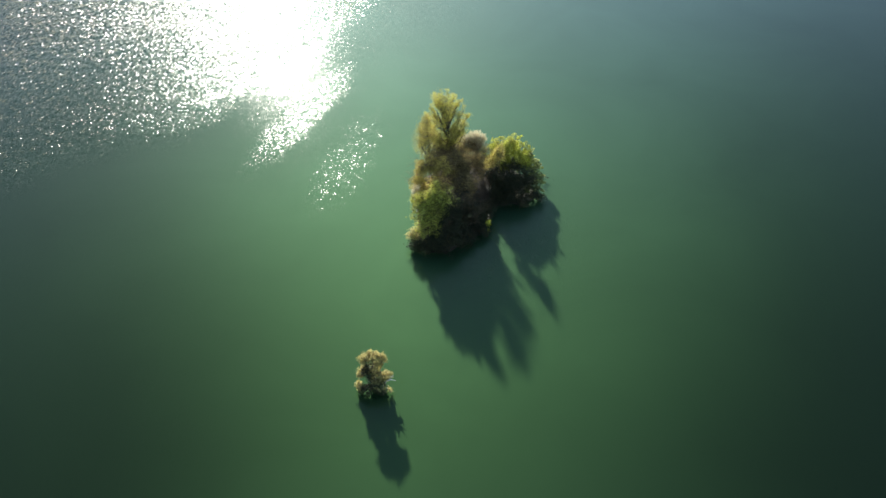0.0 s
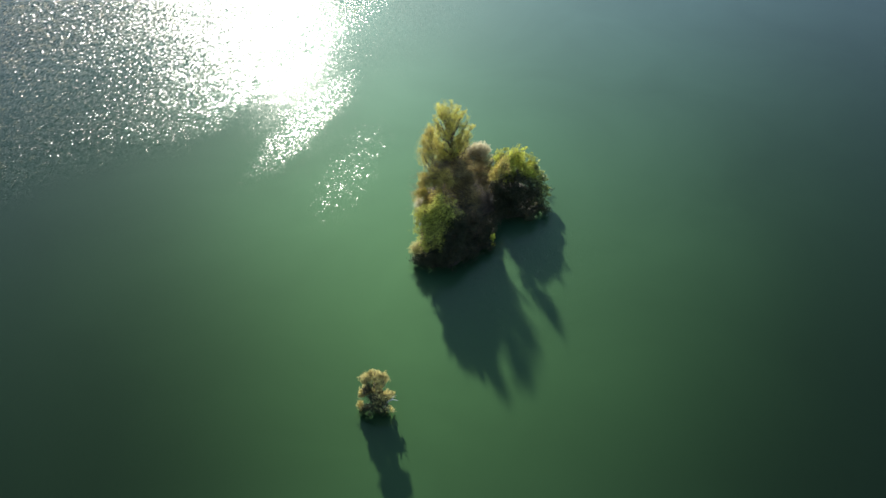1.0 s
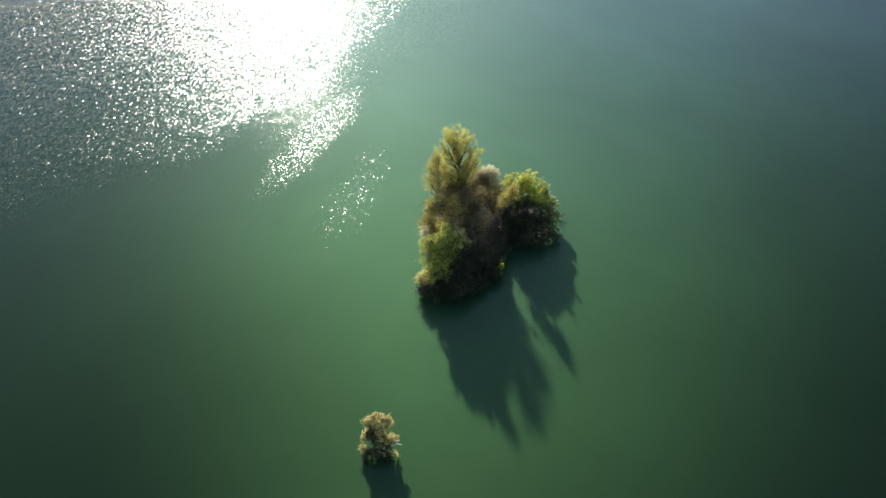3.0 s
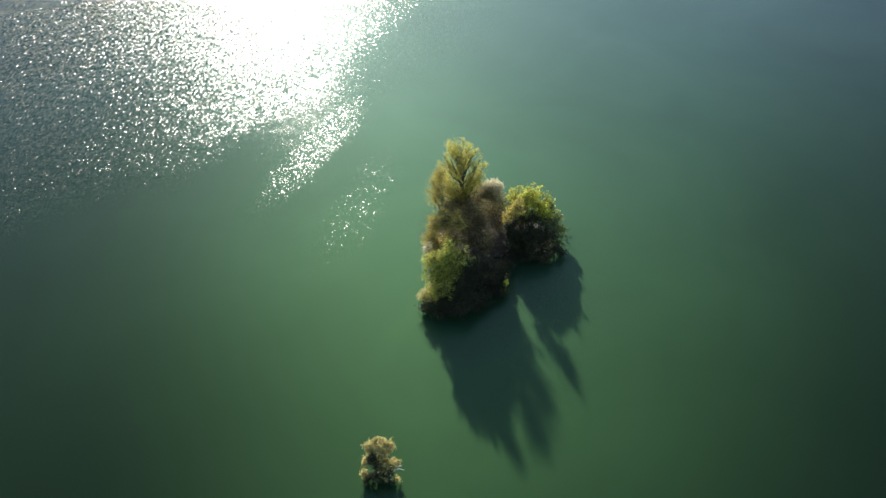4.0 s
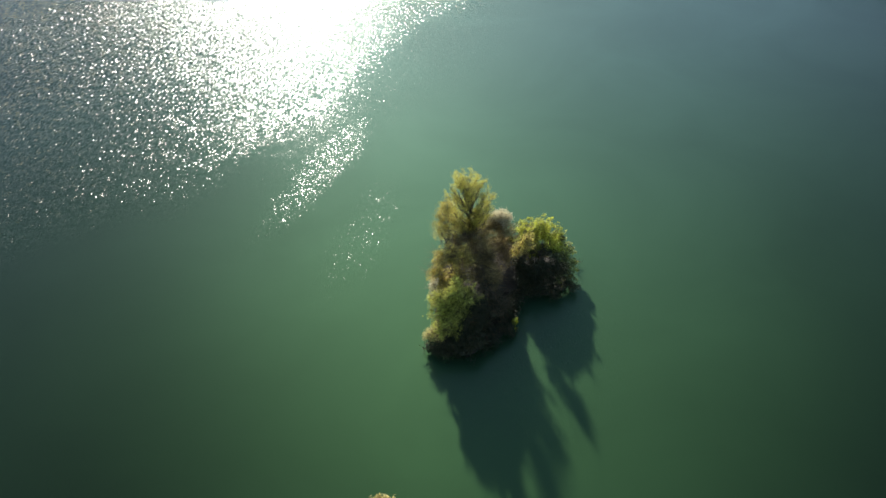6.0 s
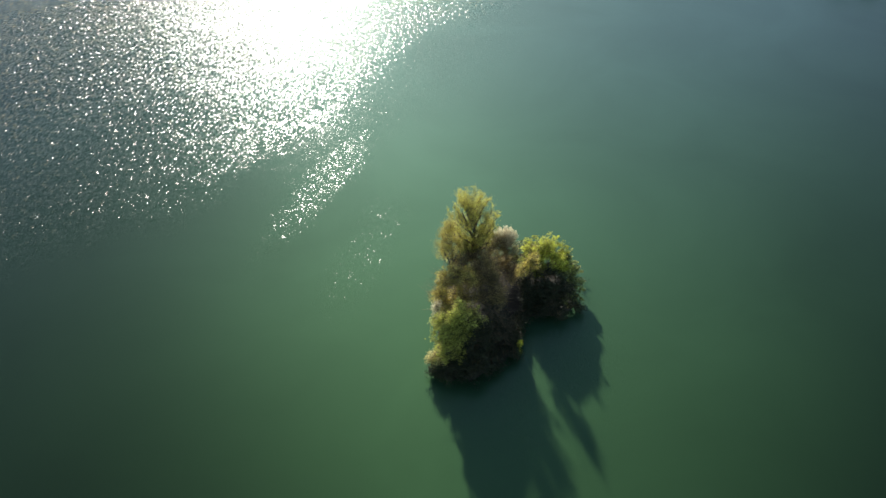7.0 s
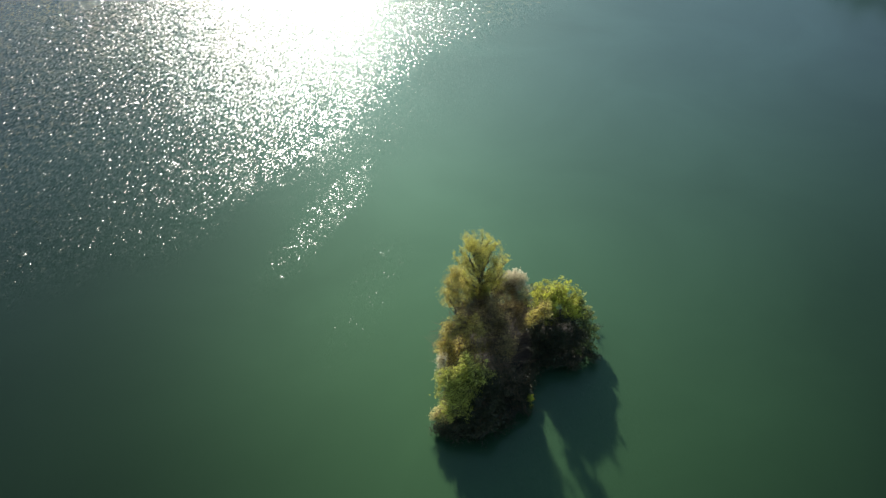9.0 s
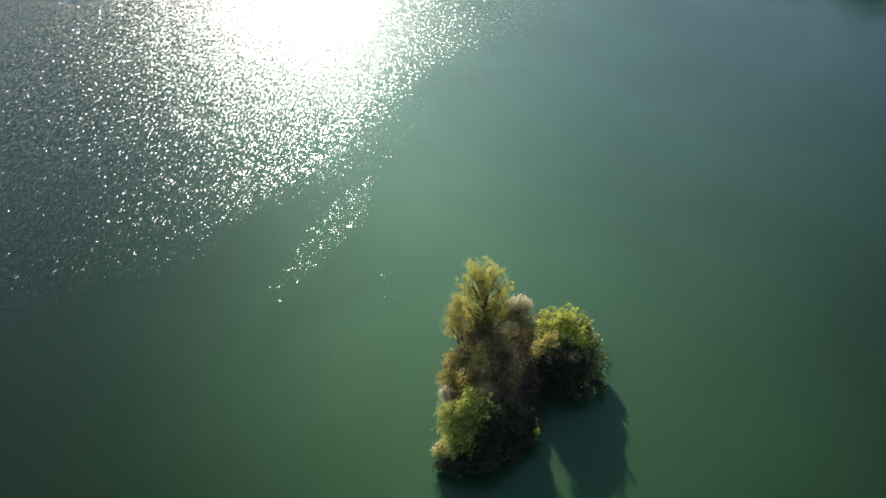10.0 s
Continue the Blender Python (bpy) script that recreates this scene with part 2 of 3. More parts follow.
def tube(points, radii, sides):
    """Corners and faces of a tapered round stem along points."""
    verts, faces = [], []
    pts = [Vector(p) for p in points]
    for i, p in enumerate(pts):
        way = (pts[min(i + 1, len(pts) - 1)] - pts[max(i - 1, 0)]).normalized()
        a = way.cross(Vector((0.31, 0.92, 0.24))).normalized()
        b = way.cross(a)
        for k in range(sides):
            w = 2 * math.pi * k / sides
            verts.append(p + (a * math.cos(w) + b * math.sin(w)) * radii[i])
    for i in range(len(pts) - 1):
        for k in range(sides):
            j = (k + 1) % sides
            faces.append((i * sides + k, i * sides + j, (i + 1) * sides + j, (i + 1) * sides + k))
    verts.append(pts[-1] + (pts[-1] - pts[-2]) * 0.2)
    tip = len(verts) - 1
    base = (len(pts) - 1) * sides
    faces += [(base + k, base + (k + 1) % sides, tip) for k in range(sides)]
    return verts, faces


def stem_line(rng, a, b, steps, wander, sag=0.0):
    a, b = Vector(a), Vector(b)
    length = (b - a).length
    out = []
    for i in range(steps + 1):
        f = i / steps
        p = a.lerp(b, f)
        k = math.sin(math.pi * f) * wander * length
        p += Vector((rng.uniform(-k, k), rng.uniform(-k, k), rng.uniform(-k, k) * 0.5 - sag * math.sin(math.pi * f) * length))
        out.append(p)
    return out


def join_tubes(name, tubes, mat):
    verts, faces = [], []
    for v, f in tubes:
        o = len(verts)
        verts += v
        faces += [tuple(i + o for i in face) for face in f]
    me = mesh_of(name, verts, faces, mat)
    me.polygons.foreach_set("use_smooth", [True] * len(me.polygons))
    return me


def leaf_corners(nrng, centres, spread, per, size, up=0.3, narrow=0.55):
    """Corner array for pointed leaves scattered about the centres."""
    n = len(centres) * per
    c = np.repeat(centres, per, 0) + nrng.normal(0, 1, (n, 3)) * np.repeat(spread, per)[:, None]
    face = nrng.normal(0, 0.7, (n, 3)) + np.array(sun_way) * 0.8 + np.array((0, 0, up))      # leaves turn to the light
    face /= np.linalg.norm(face, axis=1)[:, None]
    way = np.cross(face, nrng.normal(0, 1, (n, 3)))
    way /= np.linalg.norm(way, axis=1)[:, None] + 1e-9
    side, lift = np.cross(way, face), face
    s = (size * nrng.uniform(0.6, 1.35, n))[:, None]
    base, tip = c - way * s * 0.5, c + way * s * 0.5
    half = side * s * narrow * 0.5
    fold = lift * s * 0.12
    return np.stack([base, c + half + fold, tip, c - half + fold], 1).reshape(-1, 3)


def clumps_in(nrng, lobes, spacing, inner=0.45, ragged=0.18, floor=0.15, gaps=-0.28):
    """Clump centres spread through the outer part of egg-shaped lobes, ragged and with gaps."""
    out, own = [], []
    for k, (x, y, z, rx, ry, rz) in enumerate(lobes):
        count = int(11.0 * (rx * ry + ry * rz + rx * rz) / spacing ** 2 / 3 * 1.5)
        d = nrng.normal(0, 1, (count, 3))
        d /= np.linalg.norm(d, axis=1)[:, None]
        r = nrng.uniform(inner ** 2, 1.0, count) ** 0.5 * (1 + nrng.normal(0, ragged, count))
        p = d * r[:, None] * (rx, ry, rz) + (x, y, z)
        keep = [noise.noise(Vector(q) * 0.9 / max(spacing, 0.2) * 0.35) > gaps for q in p]
        p = p[np.array(keep, bool) & (p[:, 2] > floor)]
        out.append(p)
        own += [k] * len(p)
    return np.concatenate(out), own


def plant(name, seed, base, lobes, leaf, bark, label, category, group="", height=None, trunk_r=0.12, stems=1, spacing=0.42,
          per=26, size=0.16, spread=0.17, twig_r=0.012, inner=0.45, ragged=0.18, narrow=0.55, leaf_name="crown",
          lean=(0, 0), up=0.3, whips=0, whip_length=0.9, gaps=-0.28):
    """A tree or shrub: one or more tapered trunks, limbs to each lobe, twigs to each clump, and a crown of single leaves."""
    rng, nrng = random.Random(seed), np.random.default_rng(seed)
    root = tagged(new(name), label, category, group)
    bx, by, bz = base
    root.location = base
    here = Vector(base)
    loc = [(x - bx, y - by, z - bz, a, b, c) for x, y, z, a, b, c in lobes]
    top = height or max(l[2] + l[5] * 0.6 for l in loc)
    trunks = []
    for s in range(stems):
        if stems == 1:
            foot, head = Vector((0, 0, -0.35)), Vector((lean[0], lean[1], top))
        else:
            l = loc[s % len(loc)]
            foot = Vector((rng.uniform(-0.35, 0.35), rng.uniform(-0.3, 0.3), -0.35))
            head = Vector((l[0], l[1], l[2] + l[5] * 0.35))
        line = stem_line(rng, foot, head, 9, 0.025)
        r0 = trunk_r * rng.uniform(0.8, 1.1)
        radii = [r0 * (1.35 if i == 0 else 1.0) * (1 - 0.93 * (i / 9) ** 0.9) + 0.008 for i in range(10)]
        trunks.append((line, radii))
        child("trunk", join_tubes("trunk", [tube(line, radii, 8)], bark), root)
    limb_lines = []
    for k, l in enumerate(loc):
        for rep in range(2):
            goal = Vector((l[0] + rng.uniform(-0.45, 0.45) * l[3], l[1] + rng.uniform(-0.45, 0.45) * l[4], l[2] + rng.uniform(-0.1, 0.6) * l[5]))
            line, radii = trunks[(k if stems > 1 else 0) % len(trunks)]
            below = [i for i in range(len(line)) if line[i].z < goal.z - 0.25 * (goal.xy - line[i].xy).length - 0.1]
            i = min(max(below[-1] if below else 1, 1), len(line) - 2)
            if (goal - line[i]).length < 0.3:
                continue
            pts = stem_line(rng, line[i], goal, 6, 0.05, -0.05)
            r = radii[i] * 0.62
            child("limb", join_tubes("limb", [tube(pts, [r * (1 - 0.85 * j / 6) + 0.006 for j in range(7)], 6)], bark), root)
            limb_lines.append((k, pts))
    centres, own = clumps_in(nrng, loc, spacing, inner, ragged, 0.12 - bz, gaps)
    ends = {}
    for k, pts in limb_lines:
        ends.setdefault(k, []).extend(pts[2:])
    spare = [p for line, _ in trunks for p in line[4:]]
    tubes = []
    for c, k in zip(centres, own):
        c = Vector(c)
        near = min(ends.get(k, spare), key=lambda p: (p - c).length_squared)
        if (c - near).length > 0.1:
            pts = stem_line(rng, near, c, 3, 0.07)
            tubes.append(tube(pts, [twig_r * w for w in (1.5, 1.2, 0.9, 0.5)], 3))
        for w in range(whips):
            d = (c - near).normalized() * 0.6 + Vector((rng.gauss(0, 0.6), rng.gauss(0, 0.6), rng.gauss(0.35, 0.5)))
            tubes.append(tube([c, c + d * whip_length * 0.5, c + d * whip_length * rng.uniform(0.7, 1.1) + Vector((0, 0, 0.05))],
                              [twig_r, twig_r * 0.8, twig_r * 0.4], 3))
    if tubes:
        child("twig", join_tubes("twig", tubes, TWIG), root, kind="stuff")
    if per:
        spreads = nrng.uniform(0.6, 1.4, len(centres)) * spread
        me = quads_mesh(leaf_name, leaf_corners(nrng, centres, spreads, per, size, up, narrow), leaf)
        child(leaf_name, me, root)
    return root


def branchy(name, seed, base, stems, limbs, leaf, bark, label, category, stem_r=0.1, limb_r=0.045, twigs=7, twig_length=0.7, tufts=3, per=9, size=0.13,
            spread=0.09, twig_r=0.012, rise=0.5, bend=0.06, first=0.3, leaf_name="crown"):
    """A tree whose leaf tufts sit along fine side twigs of its limbs, so that the limbs show through. Stems and limbs: start, end."""
    rng, nrng = random.Random(seed), np.random.default_rng(seed)
    root = tagged(new(name), label, category)
    root.location = base
    o = Vector(base)
    for a, b in stems:
        line = stem_line(rng, Vector(a) - o, Vector(b) - o, 10, 0.02)
        child("trunk", join_tubes("trunk", [tube(line, [stem_r * (1.4 if k == 0 else 1) * (1 - 0.9 * (k / 10) ** 0.9) + 0.006 for k in range(11)], 8)], bark), root)
    twig_tubes, centres = [], []
    for a, b in limbs:
        a, b = Vector(a) - o, Vector(b) - o
        line = stem_line(rng, a, b, 7, bend, 0.06)
        long = (b - a).length
        child("limb", join_tubes("limb", [tube(line, [limb_r * min(1.3, 0.4 + long / 4) * (1 - 0.85 * k / 7) + 0.004 for k in range(8)], 5)], bark), root)
        count = max(3, int(twigs * min(1.6, long / 2.2)))
        for t in range(count):
            f = first + (1 - first) * (t + rng.random()) / count
            k = min(int(f * 7), 6)
            p = line[k].lerp(line[k + 1], f * 7 - k)
            d = (b - a).normalized() * 0.5 + Vector((rng.gauss(0, 0.75), rng.gauss(0, 0.75), rng.gauss(rise, 0.45)))
            q = p + d.normalized() * twig_length * rng.uniform(0.5, 1.25)
            mid = p.lerp(q, 0.5) + Vector((0, 0, -0.04))
            twig_tubes.append(tube([p, mid, q], [twig_r, twig_r * 0.8, twig_r * 0.4], 3))
            for u in range(tufts):
                g = 1 - 0.72 * u / max(tufts, 1) * rng.uniform(0.7, 1.1)
                c = p.lerp(q, g)
                if c.z + o.z > 0.1:
                    centres.append(c)
    child("twig", join_tubes("twig", twig_tubes, TWIG), root, kind="stuff")
    centres = np.array(centres)
    me = quads_mesh(leaf_name, leaf_corners(nrng, centres, nrng.uniform(0.6, 1.4, len(centres)) * spread, per, size), leaf)
    child(leaf_name, me, root)
    return root


def crown_limbs(seed, foot, head, levels, depth, count, low=0.25, steep=0.9):
    """Limbs that rise from a trunk to a crown, given the crown's left and right reach at some heights."""
    rng, out = random.Random(seed), []
    foot, head = Vector(foot), Vector(head)
    for k in range(count):
        z = levels[0][0] + (levels[-1][0] - levels[0][0]) * (k + rng.random()) / count
        i = max(i for i in range(len(levels) - 1) if levels[i][0] <= z)
        f = (z - levels[i][0]) / (levels[i + 1][0] - levels[i][0])
        a, b = (levels[i][n] + (levels[i + 1][n] - levels[i][n]) * f for n in (1, 2))
        x = a + (b - a) * (k * 0.618 % 1.0)
        y = foot.y + (head.y - foot.y) * z / head.z + depth * rng.uniform(-1, 1) * min(1, (b - a) / 4)
        reach = math.hypot(x - head.x, y - head.y)
        g = min(max((z - steep * reach - 0.3 - foot.z) / (head.z - foot.z), low), 0.95)
        out.append((foot.lerp(head, g), (x, y, z)))
    return out


# ---- the lake ----
def sheet(name, mat):
    """A flat sheet, fine in the middle and reaching the horizon."""
    steps = [-2500, -900, -300, -120, -60, -30, 0, 30, 60, 120, 300, 900, 2500]
    n = len(steps)
    verts = [(x, y, 0) for y in steps for x in steps]
    faces = [(j * n + i, j * n + i + 1, (j + 1) * n + i + 1, (j + 1) * n + i) for j in range(n - 1) for i in range(n - 1)]
    return new(name, mesh_of(name, verts, faces, mat))


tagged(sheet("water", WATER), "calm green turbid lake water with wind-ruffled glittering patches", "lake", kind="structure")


def land(name, outline, top, mat, seed, rings=7, rough=0.14):
    """A low mound of earth with a ragged waterline, falling below the water at its rim."""
    rng = random.Random(seed)
    cx, cy = sum(p[0] for p in outline) / len(outline), sum(p[1] for p in outline) / len(outline)
    rim = []
    for i, (ax, ay) in enumerate(outline):
        bx, by = outline[(i + 1) % len(outline)]
        for k in range(6):
            f = k / 6
            rim.append((ax + (bx - ax) * f + rng.uniform(-0.18, 0.18), ay + (by - ay) * f + rng.uniform(-0.18, 0.18)))
    verts, faces, n = [(cx, cy, top)], [], len(rim)
    for r in range(1, rings + 1):
        f = r / rings
        for px, py in rim:
            z = top * (1 - f ** 3) + rough * noise.noise(Vector((px * f, py * f, seed))) * (1 - f * 0.4)
            verts.append((cx + (px - cx) * f, cy + (py - cy) * f, z if r < rings else -0.35))
    for i in range(n):
        faces.append((0, 1 + i, 1 + (i + 1) % n))
    for r in range(rings - 1):
        for i in range(n):
            a, b = 1 + r * n + i, 1 + r * n + (i + 1) % n
            faces.append((a, a + n, b + n, b))
    me = mesh_of(name, verts, faces, mat)
    me.polygons.foreach_set("use_smooth", [True] * len(me.polygons))
    return new(name, me)


ISLAND = [(-6.9, -14.2), (-6.6, -16.6), (-5.4, -17.9), (-3.6, -18.0), (-1.9, -16.6), (0.6, -14.7), (0.7, -12.2), (1.9, -10.1), (4.4, -10.1),
          (6.1, -9.4), (6.9, -8.2), (6.9, -5.6), (4.2, -3.3), (0.2, -2.2), (-3.8, -2.8), (-6.2, -5.0), (-6.6, -9.2)]
tagged(land("ground", ISLAND, 0.45, SOIL, 3), "dark earth mound of a tiny overgrown island", "island", kind="structure")

# ---- plants of the island ----
TALL = ((-2.75, -6.0, 0.0), (-3.3, -5.1, 9.5))
TALL_LIMBS = crown_limbs(4, *TALL, [(4.2, -4.4, -2.2), (5.4, -5.5, -1.5), (6.6, -5.8, -0.9), (7.6, -5.4, -1.0), (8.6, -4.8, -1.7), (9.7, -4.4, -2.8)], 1.6, 92, low=0.3, steep=1.2)
branchy("tall_tree", 11, (-2.75, -6.0, 0.0),
        [((-2.75, -6.0, -0.3), TALL[1]), ((-2.9, -5.75, 3.6), (-1.9, -5.2, 7.4)), ((-2.95, -5.6, 4.6), (-4.2, -5.5, 8.3))], TALL_LIMBS,
        LEAF_YELLOW, BARK, "tall slender tree with sparse yellow-green spring leaves on the island", "tree", stem_r=0.17, limb_r=0.07, twigs=9,
        twig_length=0.62, tufts=3, per=11, size=0.098, spread=0.12, twig_r=0.014, rise=0.9, first=0.52)
YOUNG = ((-4.6, -8.8, 0.0), (-5.1, -8.1, 8.6))
branchy("yellow_tree", 12, (-4.6, -8.8, 0.0), [((-4.6, -8.8, -0.3), YOUNG[1]), ((-4.7, -8.6, 3.2), (-5.9, -8.2, 6.8))],
        crown_limbs(6, *YOUNG, [(5.7, -6.2, -4.2), (6.4, -6.4, -4.1), (7.2, -6.4, -4.2), (8.0, -6.1, -4.5), (9.1, -5.3, -4.8)], 1.1, 40, low=0.45, steep=1.2),
        LEAF_OCHRE, BARK, "young tree with ochre-yellow budding crown on the island", "tree", stem_r=0.10, limb_r=0.045, twigs=8, twig_length=0.58,
        tufts=3, per=13, size=0.10, spread=0.12, rise=0.8, first=0.42)
plant("yellow_shrub", 13, (-4.9, -11.0, 0.3),
      [(-5.7, -11.2, 5.5, 0.75, 0.7, 1.0), (-4.8, -10.6, 5.4, 1.1, 1.0, 1.0), (-3.8, -10.2, 4.9, 1.1, 1.1, 1.1), (-5.9, -11.4, 4.0, 0.9, 0.9, 1.2),
       (-5.4, -11.8, 2.6, 1.1, 1.0, 1.1), (-4.2, -11.0, 2.9, 1.4, 1.2, 1.2)],
      LEAF_OCHRE, TWIG, "ochre-yellow budding shrub on the island", "shrub", stems=6, trunk_r=0.05, per=17, size=0.14, whips=1, spread=0.12, spacing=0.38)
plant("bare_shrub", 14, (-1.6, -9.6, 0.3),
      [(-2.2, -8.6, 4.2, 1.3, 1.1, 1.3), (-1.4, -8.6, 3.5, 0.8, 1.1, 0.9), (-1.7, -10.2, 3.0, 1.5, 1.2, 1.3), (-1.0, -9.9, 2.1, 0.8, 1.1, 0.9), (-3.4, -7.2, 3.8, 1.1, 0.9, 1.1), (-2.2, -6.9, 3.7, 1.0, 0.8, 1.1), (-4.3, -7.6, 4.0, 1.0, 0.9, 1.1), (-2.9, -8.2, 2.6, 1.3, 0.9, 1.2)],
      LEAF_BROWN, TWIG, "nearly bare brown twiggy shrub in the island's middle", "shrub", stems=8, trunk_r=0.06, per=22, size=0.105, whips=2, whip_length=0.55, twig_r=0.013, spread=0.13, spacing=0.36)
plant("brown_shrub", 15, (-1.3, -12.9, 0.3),
      [(-1.9, -12.5, 2.8, 1.4, 1.1, 1.1), (-0.8, -12.8, 1.9, 0.95, 1.0, 0.9), (-1.6, -13.8, 1.5, 1.5, 1.0, 1.0), (-0.2, -13.9, 1.1, 0.9, 0.8, 0.8)],
      LEAF_DARK, TWIG, "dark twiggy shrub with few leaves above the waterline", "shrub", stems=4, trunk_r=0.05, per=20, size=0.12, whips=2, whip_length=0.5, twig_r=0.013)
plant("blossom_shrub", 16, (-0.2, -3.7, 0.3),
      [(-1.9, -3.3, 2.9, 0.75, 0.7, 0.5), (-1.2, -3.3, 3.3, 0.8, 0.7, 0.55), (-0.4, -3.2, 3.6, 0.85, 0.75, 0.55), (0.35, -3.2, 3.4, 0.75, 0.7, 0.5),
       (-0.3, -3.8, 3.1, 1.2, 0.6, 0.45)],
      BLOSSOM, TWIG, "shrub covered in white blossom among brown twigs", "shrub", stems=6, trunk_r=0.05, per=30, size=0.10, spread=0.11, spacing=0.29)
plant("bare_shrub", 28, (0.3, -4.8, 0.3),
      [(0.1, -3.9, 2.3, 1.3, 0.8, 0.9), (-1.4, -4.2, 2.6, 1.2, 0.9, 1.0), (0.4, -5.2, 2.3, 1.4, 1.1, 1.0), (-0.8, -6.2, 2.6, 1.2, 1.0, 1.1), (0.8, -7.0, 2.0, 1.0, 0.9, 0.9)],
      LEAF_BROWN, TWIG, "brown twiggy shrub below the white blossom", "shrub", stems=5, trunk_r=0.05, per=22, size=0.105, whips=2, whip_length=0.5, spacing=0.36)
plant("lime_shrub", 17, (3.2, -7.2, 0.3),
      [(3.1, -5.5, 4.1, 1.6, 1.2, 1.0), (4.4, -5.1, 3.0, 1.3, 1.1, 0.9), (2.1, -6.6, 4.1, 1.1, 1.0, 1.0), (3.3, -6.9, 3.3, 1.8, 1.0, 1.0), (4.6, -6.3, 2.6, 1.1, 1.0, 0.9), (2.2, -7.4, 3.2, 1.1, 0.9, 1.0)],
      LEAF_LIME, BARK, "dense rounded bush with bright lime-green leaves", "bush", stems=4, trunk_r=0.08, per=46, size=0.135, inner=0.45, spacing=0.46, spread=0.13)
plant("golden_shrub", 18, (1.7, -9.0, 0.3),
      [(1.8, -8.9, 5.7, 0.35, 0.35, 0.8), (2.15, -8.7, 5.3, 0.35, 0.35, 0.7), (1.6, -8.7, 4.9, 0.5, 0.5, 0.8), (1.2, -8.7, 4.3, 0.65, 0.5, 0.65)],
      LEAF_OCHRE, TWIG, "golden-yellow budding shrub beside the lime-green bush", "shrub", stems=5, trunk_r=0.04, per=16, size=0.14, whips=1, spread=0.12, spacing=0.36)
SPRAYS = [((5.2, -6.2, 2.2), (5.9, -4.7, 2.9)), ((5.0, -6.4, 2.3), (6.3, -5.4, 2.4)), ((5.2, -6.6, 2.2), (6.7, -6.4, 2.0)), ((5.2, -7.0, 2.0), (6.8, -7.4, 1.7)),
          ((5.2, -7.4, 1.9), (6.9, -8.2, 1.3)), ((5.2, -7.8, 1.7), (6.8, -9.0, 0.9)), ((5.0, -8.0, 1.6), (6.3, -9.5, 0.7)), ((4.8, -6.0, 2.4), (5.2, -4.6, 3.1)),
          ((4.9, -7.2, 2.2), (5.9, -8.2, 1.9)), ((4.9, -6.8, 2.3), (6.0, -6.9, 2.3))]
branchy("arching_shrub", 34, (5.0, -7.2, 0.1), [((5.0, -7.2, -0.2), (5.1, -6.6, 2.5)), ((5.1, -7.4, -0.2), (5.3, -7.6, 2.0))], SPRAYS,
        LEAF_SPRAY, BARK, "shrub with arching pale green sprays over the water", "shrub", stem_r=0.06, limb_r=0.035, twigs=12, twig_length=0.30, tufts=3, per=14,
        size=0.12, spread=0.06, rise=-0.2, bend=0.10, first=0.25)
# lower part of the lime bush, its shade put in as dark leaves
plant("shade_bush", 27, (3.6, -9.0, 0.3),
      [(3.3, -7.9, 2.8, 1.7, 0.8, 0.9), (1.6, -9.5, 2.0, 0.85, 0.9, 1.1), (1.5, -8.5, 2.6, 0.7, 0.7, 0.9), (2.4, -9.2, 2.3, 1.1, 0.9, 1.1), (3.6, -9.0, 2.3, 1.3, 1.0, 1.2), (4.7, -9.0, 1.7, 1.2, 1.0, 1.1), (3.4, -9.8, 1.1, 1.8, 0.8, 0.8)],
      LEAF_DARK, BARK, "lime bush's lower leaves coloured dark for the island's shaded side", "bush", stems=4, trunk_r=0.06, per=30, size=0.16, inner=0.4)
plant("ivy_shrub", 19, (5.7, -8.4, 0.3),
      [(5.4, -5.2, 2.6, 0.6, 0.6, 0.55), (5.9, -6.0, 1.9, 0.75, 0.8, 0.7), (1.9, -4.2, 2.9, 0.7, 0.6, 0.5), (5.3, -7.2, 2.2, 0.8, 0.9, 0.7), (6.2, -7.2, 1.5, 0.75, 0.9, 0.7), (6.3, -8.5, 1.2, 0.7, 0.8, 0.7), (5.5, -9.2, 1.2, 0.9, 0.8, 0.8)],
      LEAF_IVY, BARK, "dark ivy-covered shrub with pale green sprays", "shrub", stems=4, trunk_r=0.05, per=22, size=0.18, spacing=0.5, spread=0.11)
plant("green_bush", 20, (-4.5, -15.2, 0.3),
      [(-4.7, -14.2, 5.1, 1.15, 1.1, 1.1), (-5.75, -14.9, 4.4, 0.8, 0.8, 1.0), (-3.65, -14.5, 4.3, 1.2, 1.05, 1.1), (-5.4, -15.3, 3.1, 1.2, 1.0, 1.1), (-4.9, -14.8, 4.1, 1.2, 1.0, 1.1),
       (-4.2, -15.3, 3.3, 1.15, 1.0, 1.0), (-4.9, -16.0, 2.0, 1.3, 0.9, 1.0)],
      LEAF_GREEN, BARK, "dense bush with fresh green leaves at the island's tip", "bush", stems=5, trunk_r=0.07, per=46, size=0.135, inner=0.45, spacing=0.46, spread=0.13)
# unlit lower half of the green bush, painted with dark leaves
plant("shade_bush", 29, (-3.8, -16.0, 0.3),
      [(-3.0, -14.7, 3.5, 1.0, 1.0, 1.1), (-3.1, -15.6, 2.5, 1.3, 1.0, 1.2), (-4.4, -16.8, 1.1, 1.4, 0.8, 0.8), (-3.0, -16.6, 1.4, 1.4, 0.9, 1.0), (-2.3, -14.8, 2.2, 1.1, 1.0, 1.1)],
      LEAF_DARK, BARK, "green bush's lower and right leaves coloured dark as shade", "bush", stems=4, trunk_r=0.06, per=30, size=0.15, inner=0.4)
